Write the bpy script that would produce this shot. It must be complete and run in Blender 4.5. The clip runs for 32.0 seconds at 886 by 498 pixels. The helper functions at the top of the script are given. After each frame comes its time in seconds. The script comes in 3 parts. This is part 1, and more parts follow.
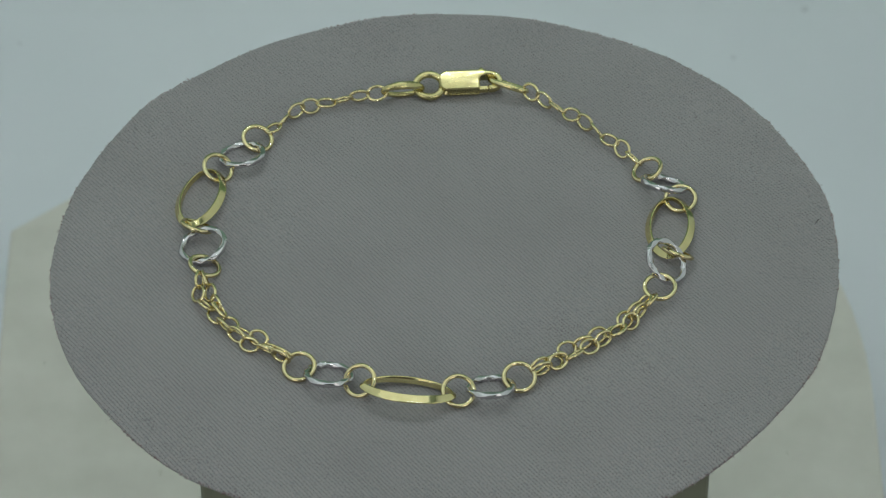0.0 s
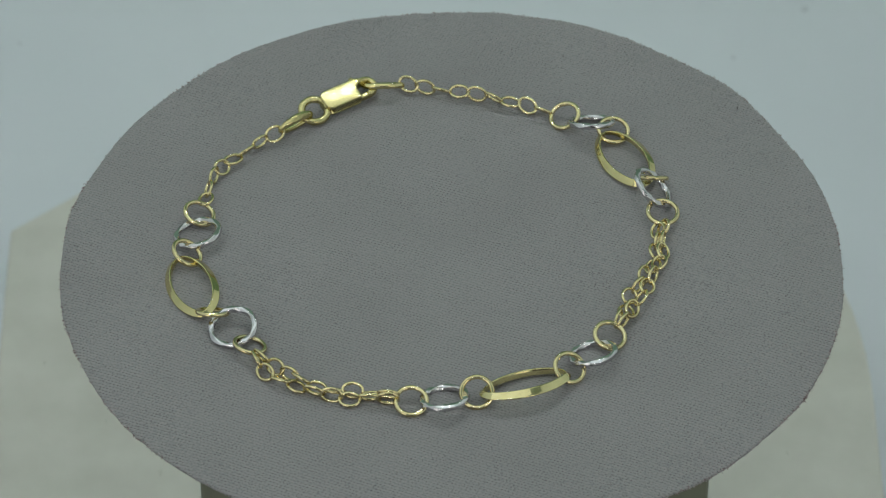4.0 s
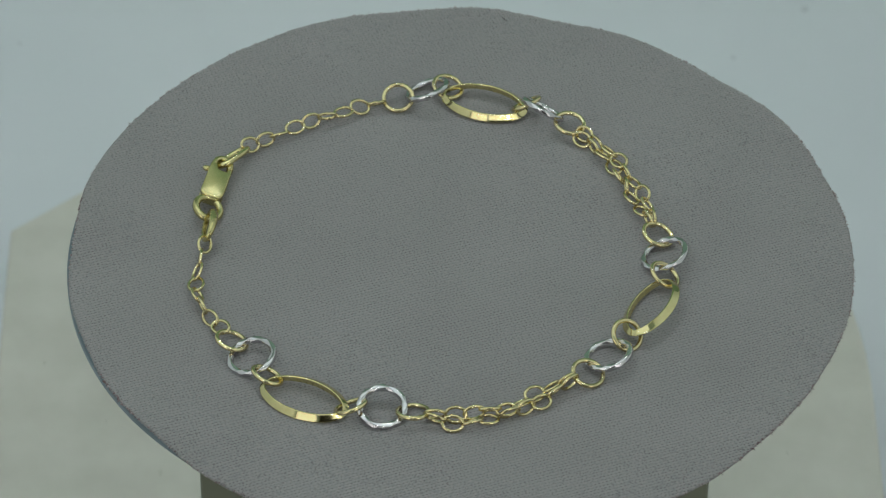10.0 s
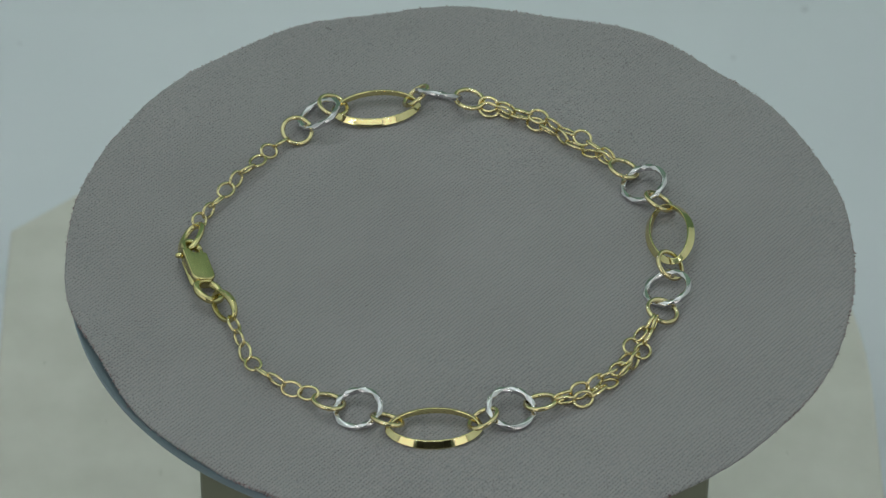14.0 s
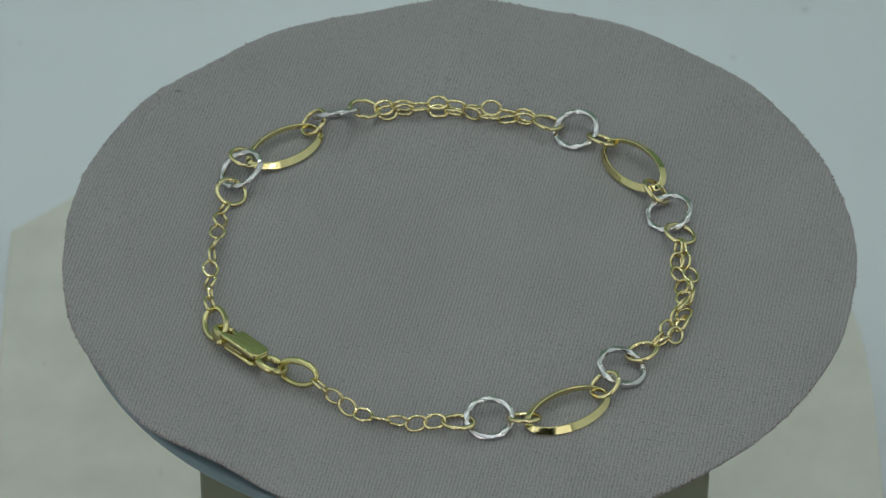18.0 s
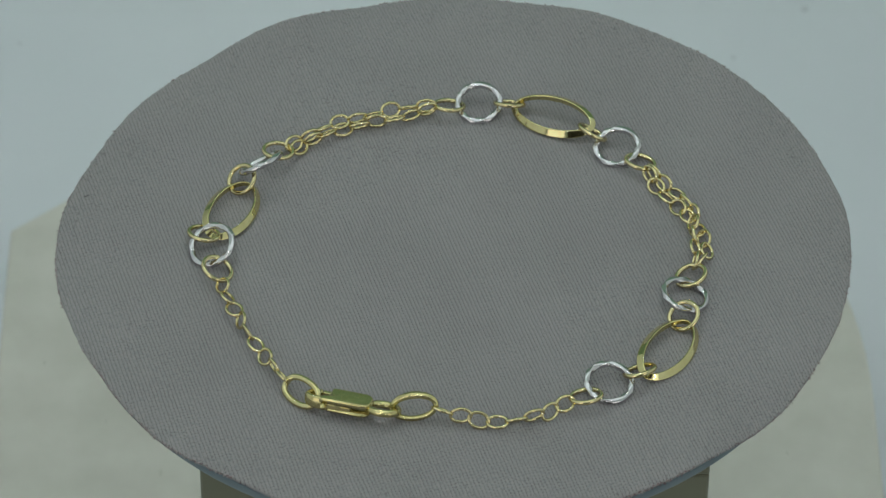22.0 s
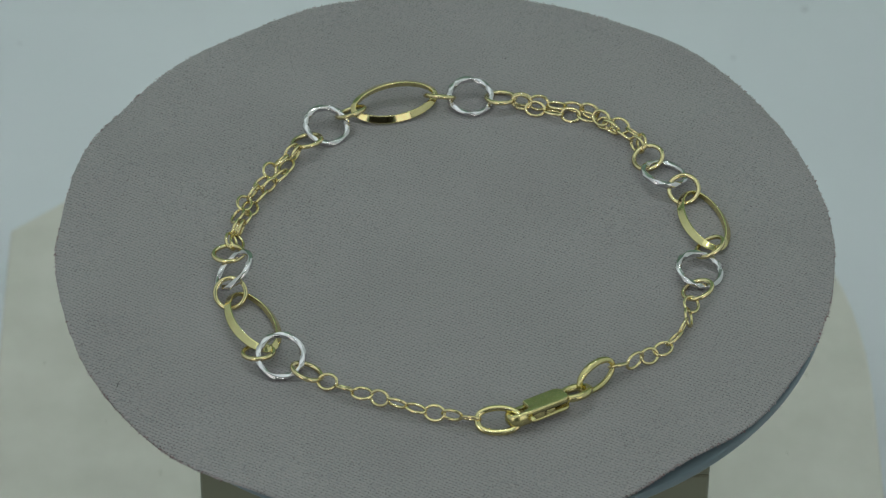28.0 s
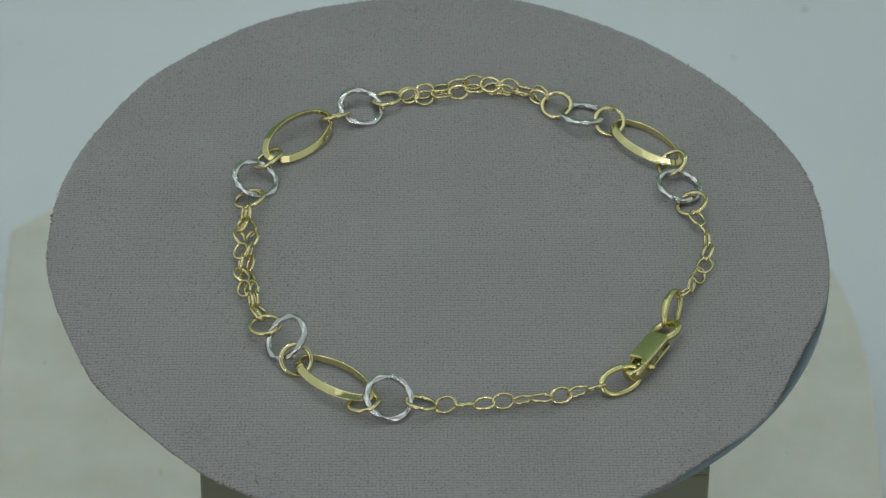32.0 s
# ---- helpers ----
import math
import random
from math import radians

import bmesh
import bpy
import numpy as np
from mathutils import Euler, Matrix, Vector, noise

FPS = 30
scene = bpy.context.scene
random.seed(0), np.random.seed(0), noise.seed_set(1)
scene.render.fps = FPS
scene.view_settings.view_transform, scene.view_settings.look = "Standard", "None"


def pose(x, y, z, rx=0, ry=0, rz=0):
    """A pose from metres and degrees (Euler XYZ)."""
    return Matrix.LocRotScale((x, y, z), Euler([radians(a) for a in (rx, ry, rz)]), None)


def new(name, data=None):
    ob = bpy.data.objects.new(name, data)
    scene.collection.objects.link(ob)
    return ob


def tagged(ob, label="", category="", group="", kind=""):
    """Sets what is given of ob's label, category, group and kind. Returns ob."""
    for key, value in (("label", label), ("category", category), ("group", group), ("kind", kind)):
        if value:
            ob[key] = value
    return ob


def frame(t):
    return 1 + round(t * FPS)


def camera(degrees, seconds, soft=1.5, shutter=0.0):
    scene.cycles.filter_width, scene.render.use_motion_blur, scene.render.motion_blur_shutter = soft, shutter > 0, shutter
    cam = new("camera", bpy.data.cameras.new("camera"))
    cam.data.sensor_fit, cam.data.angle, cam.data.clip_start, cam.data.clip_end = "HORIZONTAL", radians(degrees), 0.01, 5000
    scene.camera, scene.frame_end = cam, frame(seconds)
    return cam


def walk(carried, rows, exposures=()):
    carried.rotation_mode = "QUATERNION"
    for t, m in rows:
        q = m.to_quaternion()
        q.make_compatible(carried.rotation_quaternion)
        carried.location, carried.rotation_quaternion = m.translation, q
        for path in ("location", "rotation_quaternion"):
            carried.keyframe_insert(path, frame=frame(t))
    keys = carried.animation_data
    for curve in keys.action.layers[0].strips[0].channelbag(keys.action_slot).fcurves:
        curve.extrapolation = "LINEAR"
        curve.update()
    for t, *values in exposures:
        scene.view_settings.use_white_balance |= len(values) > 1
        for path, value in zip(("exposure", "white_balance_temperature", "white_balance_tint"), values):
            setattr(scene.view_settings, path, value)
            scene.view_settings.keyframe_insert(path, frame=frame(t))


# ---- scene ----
MM = 0.001

# ---- camera: fixed, looking down on the display from the front ----
cam = camera(12.48, 32.0, 1.2)
cam.data.dof.use_dof, cam.data.dof.focus_distance, cam.data.dof.aperture_fstop = True, 0.492, 66.0
EYE = pose(-0.00066, -0.37380, 0.33326) @ Matrix.Rotation(radians(90 - 41.727), 4, "X") @ Matrix.Rotation(radians(0.522), 4, "Z")
walk(cam, [(0, EYE), (32, EYE)], [(0, -0.09), (32, -0.09)])

# degrees through which the turntable has turned, every two seconds
TURN = [0.0, 14.71, 29.49, 44.27, 59.0, 73.67, 88.26, 102.79, 117.27, 131.75, 146.24, 160.78, 175.37, 190.04, 204.76, 219.5, 234.22]
LEAN = pose(0, 0, 0, -0.647)      # the disc sits slightly out of true on its spindle


def spin_rows():
    return [(2 * i, Matrix.Rotation(radians(a), 4, "Z") @ LEAN) for i, a in enumerate(TURN)]


# ---- light: a photo tent with a diffused roof lamp and bars of diodes, the brightest at the rear ----
world = bpy.data.worlds.new("world")
scene.world = world
world.use_nodes = True
world.node_tree.nodes["Background"].inputs[0].default_value = (0.6, 0.75, 0.85, 1)
world.node_tree.nodes["Background"].inputs[1].default_value = 0.03


def area_lamp(name, m, sx, sy, watts, colour):
    data = bpy.data.lights.new(name, "AREA")
    data.shape, data.size, data.size_y, data.energy, data.color = "RECTANGLE", sx, sy, watts, colour
    ob = new(name, data)
    ob.matrix_world = m
    return ob


area_lamp("roof_lamp", pose(-0.05, -0.01, 0.464), 0.47, 0.46, 0.46, (0.935, 1.0, 1.01))


# ---- materials ----
def nodes_of(name):
    m = bpy.data.materials.new(name)
    m.use_nodes = True
    nt = m.node_tree
    return m, nt, nt.nodes["Principled BSDF"]


def put(nt, kind, **values):
    n = nt.nodes.new(kind)
    for key, v in values.items():
        n.inputs[key.replace("_", " ")].default_value = v
    return n


def calc(nt, op, a, b=None):
    n = nt.nodes.new("ShaderNodeMath")
    n.operation = op
    for i, v in enumerate((a, b)):
        if v is None:
            continue
        if isinstance(v, (int, float)):
            n.inputs[i].default_value = v
        else:
            nt.links.new(v, n.inputs[i])
    return n.outputs[0]


def noise_of(nt, scale, detail=3.0, rough=0.55):
    tc = nt.nodes.new("ShaderNodeTexCoord")
    n = put(nt, "ShaderNodeTexNoise", Scale=scale, Detail=detail, Roughness=rough)
    nt.links.new(tc.outputs["Object"], n.inputs["Vector"])
    return n.outputs["Fac"]


def ramp(nt, fac, stops):
    r = nt.nodes.new("ShaderNodeValToRGB")
    el = r.color_ramp.elements
    while len(el) < len(stops):
        el.new(0.5)
    for e, (p, c) in zip(el, stops):
        e.position, e.color = p, (*c, 1)
    nt.links.new(fac, r.inputs[0])
    return r.outputs[0]


def bump(nt, bsdf, height, strength, distance):
    b = put(nt, "ShaderNodeBump", Strength=strength, Distance=distance)
    nt.links.new(height, b.inputs["Height"])
    nt.links.new(b.outputs[0], bsdf.inputs["Normal"])


def metal(name, dark, light, rough, wear=0.25):
    m, nt, p = nodes_of(name)
    p.inputs["Metallic"].default_value = 1.0
    col = ramp(nt, noise_of(nt, 900, 4), [(0.3, dark), (0.7, light)])
    nt.links.new(col, p.inputs["Base Color"])
    r = calc(nt, "ADD", calc(nt, "MULTIPLY", noise_of(nt, 2500, 3), wear), rough - wear * 0.5)
    nt.links.new(r, p.inputs["Roughness"])
    bump(nt, p, noise_of(nt, 1600, 3), 0.12, 0.00004)
    return m


GOLD = metal("polished_gold", (0.77, 0.68, 0.34), (0.84, 0.755, 0.41), 0.08, 0.06)
GOLD_WIRE = metal("gold_wire", (0.77, 0.665, 0.37), (0.85, 0.745, 0.44), 0.09, 0.07)
GOLD_WORN = metal("worn_gold", (0.61, 0.54, 0.255), (0.70, 0.63, 0.32), 0.23, 0.14)
SILVER = metal("white_gold", (0.66, 0.645, 0.665), (0.76, 0.745, 0.765), 0.07, 0.07)


def fabric_material():
    m, nt, p = nodes_of("woven_grey_fabric")
    tc = nt.nodes.new("ShaderNodeTexCoord")
    mp = nt.nodes.new("ShaderNodeMapping")
    mp.inputs["Rotation"].default_value = (0, 0, radians(-36.7))
    nt.links.new(tc.outputs["Object"], mp.inputs["Vector"])
    warp = put(nt, "ShaderNodeTexNoise", Scale=140.0, Detail=2.0)
    nt.links.new(tc.outputs["Object"], warp.inputs["Vector"])
    sep = nt.nodes.new("ShaderNodeSeparateXYZ")
    nt.links.new(mp.outputs[0], sep.inputs[0])
    shift = calc(nt, "ADD", calc(nt, "MULTIPLY", warp.outputs["Fac"], 0.0002), calc(nt, "MULTIPLY", noise_of(nt, 1100, 2), 0.0002))
    u = calc(nt, "ADD", sep.outputs[0], shift)
    v = calc(nt, "SUBTRACT", sep.outputs[1], shift)
    # each column of stitches is slightly out of step with the next
    column = nt.nodes.new("ShaderNodeTexWhiteNoise")
    column.noise_dimensions = "1D"
    nt.links.new(calc(nt, "ROUND", calc(nt, "DIVIDE", u, 0.00044)), column.inputs["W"])
    v = calc(nt, "ADD", v, calc(nt, "MULTIPLY", column.outputs["Value"], 0.00020))
    # lattice of pinholes between the threads, and the shallow grooves that join them
    cu = calc(nt, "MAXIMUM", calc(nt, "COSINE", calc(nt, "MULTIPLY", u, 2 * math.pi / 0.00044)), 0.0)
    cv = calc(nt, "MAXIMUM", calc(nt, "COSINE", calc(nt, "MULTIPLY", v, 2 * math.pi / 0.00047)), 0.0)
    groove = calc(nt, "POWER", cu, 5.0)
    speck = noise_of(nt, 1500, 2)
    hole = ramp_value(nt, calc(nt, "MULTIPLY", calc(nt, "POWER", cu, 2.4), calc(nt, "ADD", calc(nt, "MULTIPLY", cv, 0.62), 0.38)), 0.36, 0.85)
    gate = ramp_value(nt, noise_of(nt, 1300, 2, 0.7), 0.38, 0.58)
    patch = ramp_value(nt, noise_of(nt, 260, 3), 0.32, 0.60)
    hole = calc(nt, "MULTIPLY", hole, calc(nt, "ADD", calc(nt, "MULTIPLY", calc(nt, "MULTIPLY", gate, patch), 0.8), 0.46))
    grit = calc(nt, "MULTIPLY", ramp_value(nt, noise_of(nt, 3300, 2, 0.6), 0.59, 0.73), 0.64)
    # shade inside pinholes and grooves put into the colour, along with dark grit
    shade_grit = calc(nt, "MAXIMUM", calc(nt, "ADD", calc(nt, "MULTIPLY", hole, 1.0), calc(nt, "MULTIPLY", groove, 0.19)), grit)
    tone = ramp(nt, noise_of(nt, 55, 5), [(0.25, (0.262, 0.256, 0.258)), (0.75, (0.306, 0.299, 0.301))])
    fleck = ramp(nt, noise_of(nt, 2600, 3, 0.7), [(0.32, (0.80, 0.83, 0.86)), (0.5, (1, 1, 1)), (0.72, (1.13, 1.07, 1.06))])
    mix = nt.nodes.new("ShaderNodeMixRGB")
    mix.blend_type = "MULTIPLY"
    mix.inputs[0].default_value = 1.0
    nt.links.new(tone, mix.inputs[1])
    nt.links.new(fleck, mix.inputs[2])
    dark = nt.nodes.new("ShaderNodeMixRGB")
    dark.inputs[2].default_value = (0.035, 0.03, 0.033, 1)
    nt.links.new(shade_grit, dark.inputs[0])
    nt.links.new(mix.outputs[0], dark.inputs[1])
    nt.links.new(dark.outputs[0], p.inputs["Base Color"])
    p.inputs["Roughness"].default_value = 0.92
    p.inputs["Sheen Weight"].default_value = 0.15
    h = calc(nt, "SUBTRACT", calc(nt, "ADD", calc(nt, "MULTIPLY", groove, -0.35), calc(nt, "MULTIPLY", speck, 0.6)), hole)
    bump(nt, p, h, 0.55, 0.00012)
    return m


def ramp_value(nt, fac, lo, hi):
    n = nt.nodes.new("ShaderNodeMapRange")
    n.inputs["From Min"].default_value, n.inputs["From Max"].default_value = lo, hi
    nt.links.new(fac, n.inputs["Value"])
    return n.outputs[0]


def matte(name, a, b, scale, rough=0.8, relief=0.2, grain=900.0, depth=0.0001, spec=0.3):
    m, nt, p = nodes_of(name)
    nt.links.new(ramp(nt, noise_of(nt, scale, 6), [(0.3, a), (0.7, b)]), p.inputs["Base Color"])
    p.inputs["Roughness"].default_value = rough
    p.inputs["Specular IOR Level"].default_value = spec
    bump(nt, p, noise_of(nt, grain, 4), relief, depth)
    return m


def thread_material():
    m, nt, p = nodes_of("frayed_thread")
    g = nt.nodes.new("ShaderNodeNewGeometry")
    nt.links.new(ramp(nt, g.outputs["Random Per Island"], [(0.0, (0.12, 0.065, 0.07)), (0.35, (0.24, 0.165, 0.17)), (0.6, (0.32, 0.28, 0.28)), (1.0, (0.42, 0.38, 0.385))]), p.inputs["Base Color"])
    p.inputs["Roughness"].default_value = 0.95
    return m


FABRIC = fabric_material()
FRAY = thread_material()
PLATE = matte("blue_grey_plastic", (0.115, 0.16, 0.185), (0.14, 0.19, 0.215), 60, 0.35, 0.1, spec=0.5)
CREAM = matte("cream_leatherette", (0.575, 0.57, 0.51), (0.66, 0.655, 0.595), 90, 0.7, 0.3, 1400.0)
CREAM_BLOCK = matte("cream_card", (0.31, 0.31, 0.235), (0.35, 0.345, 0.265), 80, 0.75, 0.25, 1000.0)
OLIVE = matte("olive_lacquer", (0.15, 0.16, 0.105), (0.18, 0.185, 0.125), 80, 0.35, 0.1, 1000.0, spec=0.5)
CRUMB = matte("grey_dust", (0.47, 0.475, 0.41), (0.55, 0.555, 0.48), 900, 0.9)
DUST = matte("pale_dust", (0.53, 0.57, 0.60), (0.60, 0.64, 0.67), 900, 0.9)
LINT = matte("dark_lint", (0.03, 0.025, 0.025), (0.06, 0.05, 0.05), 900, 0.9)
PAPER = matte("white_paper", (0.69, 0.74, 0.775), (0.715, 0.765, 0.80), 25, 0.85, 0.15, 700.0)
TENT = matte("grey_tent_cloth", (0.36, 0.43, 0.39), (0.40, 0.47, 0.43), 20, 0.9, 0.2, 500.0)
TENT_REAR = matte("green_tent_cloth", (0.20, 0.31, 0.22), (0.24, 0.35, 0.26), 20, 0.9, 0.2, 500.0)
HOOD = matte("dark_cloth", (0.10, 0.095, 0.09), (0.13, 0.12, 0.11), 30, 0.9)
WHITE_CLOTH = matte("white_tent_cloth", (0.75, 0.785, 0.775), (0.80, 0.835, 0.825), 20, 0.9, 0.2, 500.0)
ALUMINIUM = metal("brushed_aluminium", (0.55, 0.56, 0.57), (0.65, 0.66, 0.67), 0.4, 0.2)


def glow(name, colour, strength):
    m, nt, p = nodes_of(name)
    p.inputs["Base Color"].default_value = (0.9, 0.9, 0.85, 1)
    p.inputs["Emission Color"].default_value = (*colour, 1)
    p.inputs["Emission Strength"].default_value = strength
    return m


LED = glow("led_chip", (0.95, 1.0, 1.0), 45.0)
LED_REAR = glow("bright_led_chip", (0.94, 1.0, 1.0), 300.0)
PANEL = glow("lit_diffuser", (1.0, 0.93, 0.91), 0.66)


# ---- mesh helpers ----
def mesh_of(name, verts, faces, material, smooth=True):
    me = bpy.data.meshes.new(name)
    me.from_pydata([tuple(v) for v in verts], [], faces)
    me.materials.append(material)
    if smooth:
        me.shade_smooth()
    me.validate()
    return me


def part(name, data, material, parent, label="", kind=""):
    if isinstance(data, bmesh.types.BMesh):
        me = bpy.data.meshes.new(name)
        data.to_mesh(me)
        data.free()
        me.materials.append(material)
        data = me
    ob = new(name, data)
    ob.parent = parent
    return tagged(ob, label, kind=kind)


def box_bm(x0, x1, y0, y1, z0, z1, bevel=0.0, seg=3):
    bm = bmesh.new()
    bmesh.ops.create_cube(bm, size=1.0)
    bmesh.ops.transform(bm, matrix=Matrix.Translation(((x0 + x1) / 2, (y0 + y1) / 2, (z0 + z1) / 2)) @ Matrix.Diagonal((x1 - x0, y1 - y0, z1 - z0, 1)), verts=bm.verts)
    if bevel:
        bmesh.ops.bevel(bm, geom=bm.edges[:], offset=bevel, segments=seg, affect="EDGES", profile=0.5)
    for f in bm.faces:
        f.smooth = False
    return bm


def prism_bm(outline, z0, z1, bevel=0.0, seg=3):
    """An upright prism over a closed outline, with rounded upper and lower rims."""
    bm = bmesh.new()
    low = [bm.verts.new((x, y, z0)) for x, y in outline]
    f = bm.faces.new(low)
    up = bmesh.ops.extrude_face_region(bm, geom=[f])
    bmesh.ops.translate(bm, vec=(0, 0, z1 - z0), verts=[v for v in up["geom"] if isinstance(v, bmesh.types.BMVert)])
    bmesh.ops.recalc_face_normals(bm, faces=bm.faces)
    if bevel:
        rims = [e for e in bm.edges if abs(e.verts[0].co.z - e.verts[1].co.z) < 1e-9]
        bmesh.ops.bevel(bm, geom=rims, offset=bevel, segments=seg, affect="EDGES", profile=0.5)
    return bm


def sweep(path, normals, profile, turn=None):
    """A closed tube: profile points (across, up) carried along a closed flat path; turn gives the profile's twist at each step."""
    n, k = len(path), len(profile)
    verts = []
    for i in range(n):
        a = turn(i / n) if turn else 0.0
        c, s = math.cos(a), math.sin(a)
        for w, h in profile:
            r, z = w * c - h * s, w * s + h * c
            verts.append((path[i][0] + normals[i][0] * r, path[i][1] + normals[i][1] * r, z))
    return verts, n, k


def close_tube(n, k, shift=0):
    faces = []
    for i in range(n):
        j = (i + 1) % n
        off = shift if j == 0 else 0
        for a in range(k):
            b = (a + 1) % k
            faces.append((i * k + a, j * k + (a + off) % k, j * k + (b + off) % k, i * k + b))
    return faces


def oval_path(a, b, steps, point=0.0):
    """Points and outward normals of an oval; point > 0 draws its ends to a tip."""
    pts = []
    for i in range(steps):
        t = 2 * math.pi * i / steps
        s = math.sin(t)
        pts.append((a * math.cos(t), b * math.copysign(abs(s) ** (1 + point), s)))
    nor = []
    for i in range(steps):
        x0, y0 = pts[i - 1]
        x1, y1 = pts[(i + 1) % steps]
        d = math.hypot(x1 - x0, y1 - y0) or 1.0
        nor.append(((y1 - y0) / d, -(x1 - x0) / d))
    return pts, nor


def round_profile(rw, rh, k):
    return [(rw * math.cos(2 * math.pi * i / k), rh * math.sin(2 * math.pi * i / k)) for i in range(k)]


def wire_link(name, a, b, rw, rh, steps, k, material, point=0.0):
    path, nor = oval_path(a, b, steps, point)
    verts, n, k = sweep(path, nor, round_profile(rw, rh, k))
    return mesh_of(name, verts, close_tube(n, k), material)


# ---- the tent and its backdrop ----
FLOOR = -106 * MM


def build_backdrop():
    # one sheet: floor that curls up against the rear cloth
    prof = [(-0.30, FLOOR), (0.33, FLOOR)]
    for i in range(1, 13):
        t = math.pi / 2 * i / 12
        prof.append((0.33 + 0.03 * math.sin(t), FLOOR + 0.03 * (1 - math.cos(t))))
    verts = [(x, y, z) for y, z in prof for x in (-0.284, 0.284)]
    faces = [(2 * i, 2 * i + 1, 2 * i + 3, 2 * i + 2) for i in range(len(prof) - 1)]
    ob = new("backdrop", mesh_of("backdrop", verts, faces, PAPER))
    so = ob.modifiers.new("thickness", "SOLIDIFY")
    so.thickness, so.offset = 0.0006, -1
    for x, y, size in ((62.2, 182.5, 0.75), (49.0, 168.8, 0.45), (-74.0, 171.0, 0.4), (-21.0, 190.0, 0.4)):
        bm = bmesh.new()
        bmesh.ops.create_icosphere(bm, subdivisions=2, radius=size * MM)
        for v in bm.verts:
            v.co *= 1 + 0.4 * noise.noise(v.co * 2200)
            v.co.z *= 0.12
        bmesh.ops.transform(bm, matrix=pose(x * MM, y * MM, FLOOR + 0.0001), verts=bm.verts)
        part("dust_speck", bm, DUST, ob, "faint grey speck of dust")
    tagged(ob, "white paper sheet under the display, curling up behind", "backdrop", kind="structure")
    for name, x in (("wall_west", -0.296), ("wall_east", 0.286)):
        tagged(part(name, box_bm(x, x + 0.010, -0.30, 0.37, FLOOR - 0.01, 0.47), WHITE_CLOTH, None), "white cloth side of a photo tent", "tent wall", kind="structure")
    tagged(part("wall_north", box_bm(-0.296, 0.296, 0.372, 0.382, FLOOR - 0.01, 0.47), TENT_REAR, None), "dark green cloth rear of a photo tent", "tent wall", kind="structure")
    tagged(part("ceiling", box_bm(-0.296, 0.296, -0.30, 0.382, 0.472, 0.482), TENT, None), "grey-green cloth roof of a photo tent", "tent roof", kind="structure")
    # front cloth, with an opening for the camera
    for name, x0, x1, z0 in (("wall_south_left", -0.296, -0.088, FLOOR - 0.01), ("wall_south_right", 0.118, 0.296, FLOOR - 0.01), ("wall_south_top", -0.088, 0.118, 0.36)):
        tagged(part(name, box_bm(x0, x1, -0.310, -0.302, z0, 0.47), TENT, None), "grey-green cloth front of a photo tent", "tent wall", kind="structure")
    # dark hood that closes the opening behind the camera
    for name, box in (("wall_hood_south", (-0.10, 0.13, -0.52, -0.51, FLOOR - 0.01, 0.47)), ("wall_hood_west", (-0.10, -0.09, -0.51, -0.31, FLOOR - 0.01, 0.47)),
                      ("wall_hood_east", (0.12, 0.13, -0.51, -0.31, FLOOR - 0.01, 0.47)), ("ceiling_hood", (-0.10, 0.13, -0.52, -0.31, 0.472, 0.482))):
        tagged(part(name, box_bm(*box), HOOD, None), "dark cloth hood behind the camera", "tent wall", kind="structure")
    tagged(part("table", box_bm(-0.34, 0.34, -0.56, 0.42, FLOOR - 0.04, FLOOR - 0.012, 0.003), HOOD, None), "dark plain table under the photo tent", "table", kind="structure")


def build_led_bar(y, z, lean, chips):
    bar = tagged(new("led_bar"), "slim aluminium bar with a row of white light diodes", "light", "light bars in the tent")
    bar.matrix_basis = pose(0, y, z, lean)
    part("rail", box_bm(-0.2, 0.2, -0.004, 0.004, 0.0, 0.008, 0.001), ALUMINIUM, bar)
    chip = box_bm(-0.0022, 0.0022, -0.0022, 0.0022, -0.0012, 0.0, 0.0003, 1)
    first = part("diode", chip, chips, bar, "small white light diode")
    first.location = (-0.18, 0, 0)
    for i in range(1, 25):
        d = part("diode", first.data, chips, bar, "small white light diode")
        d.location = (-0.18 + 0.015 * i, 0, 0)


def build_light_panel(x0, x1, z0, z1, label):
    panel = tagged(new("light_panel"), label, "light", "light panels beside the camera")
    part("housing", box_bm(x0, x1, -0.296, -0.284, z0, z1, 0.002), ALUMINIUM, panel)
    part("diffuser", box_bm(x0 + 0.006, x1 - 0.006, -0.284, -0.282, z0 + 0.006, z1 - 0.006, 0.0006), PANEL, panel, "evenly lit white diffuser")


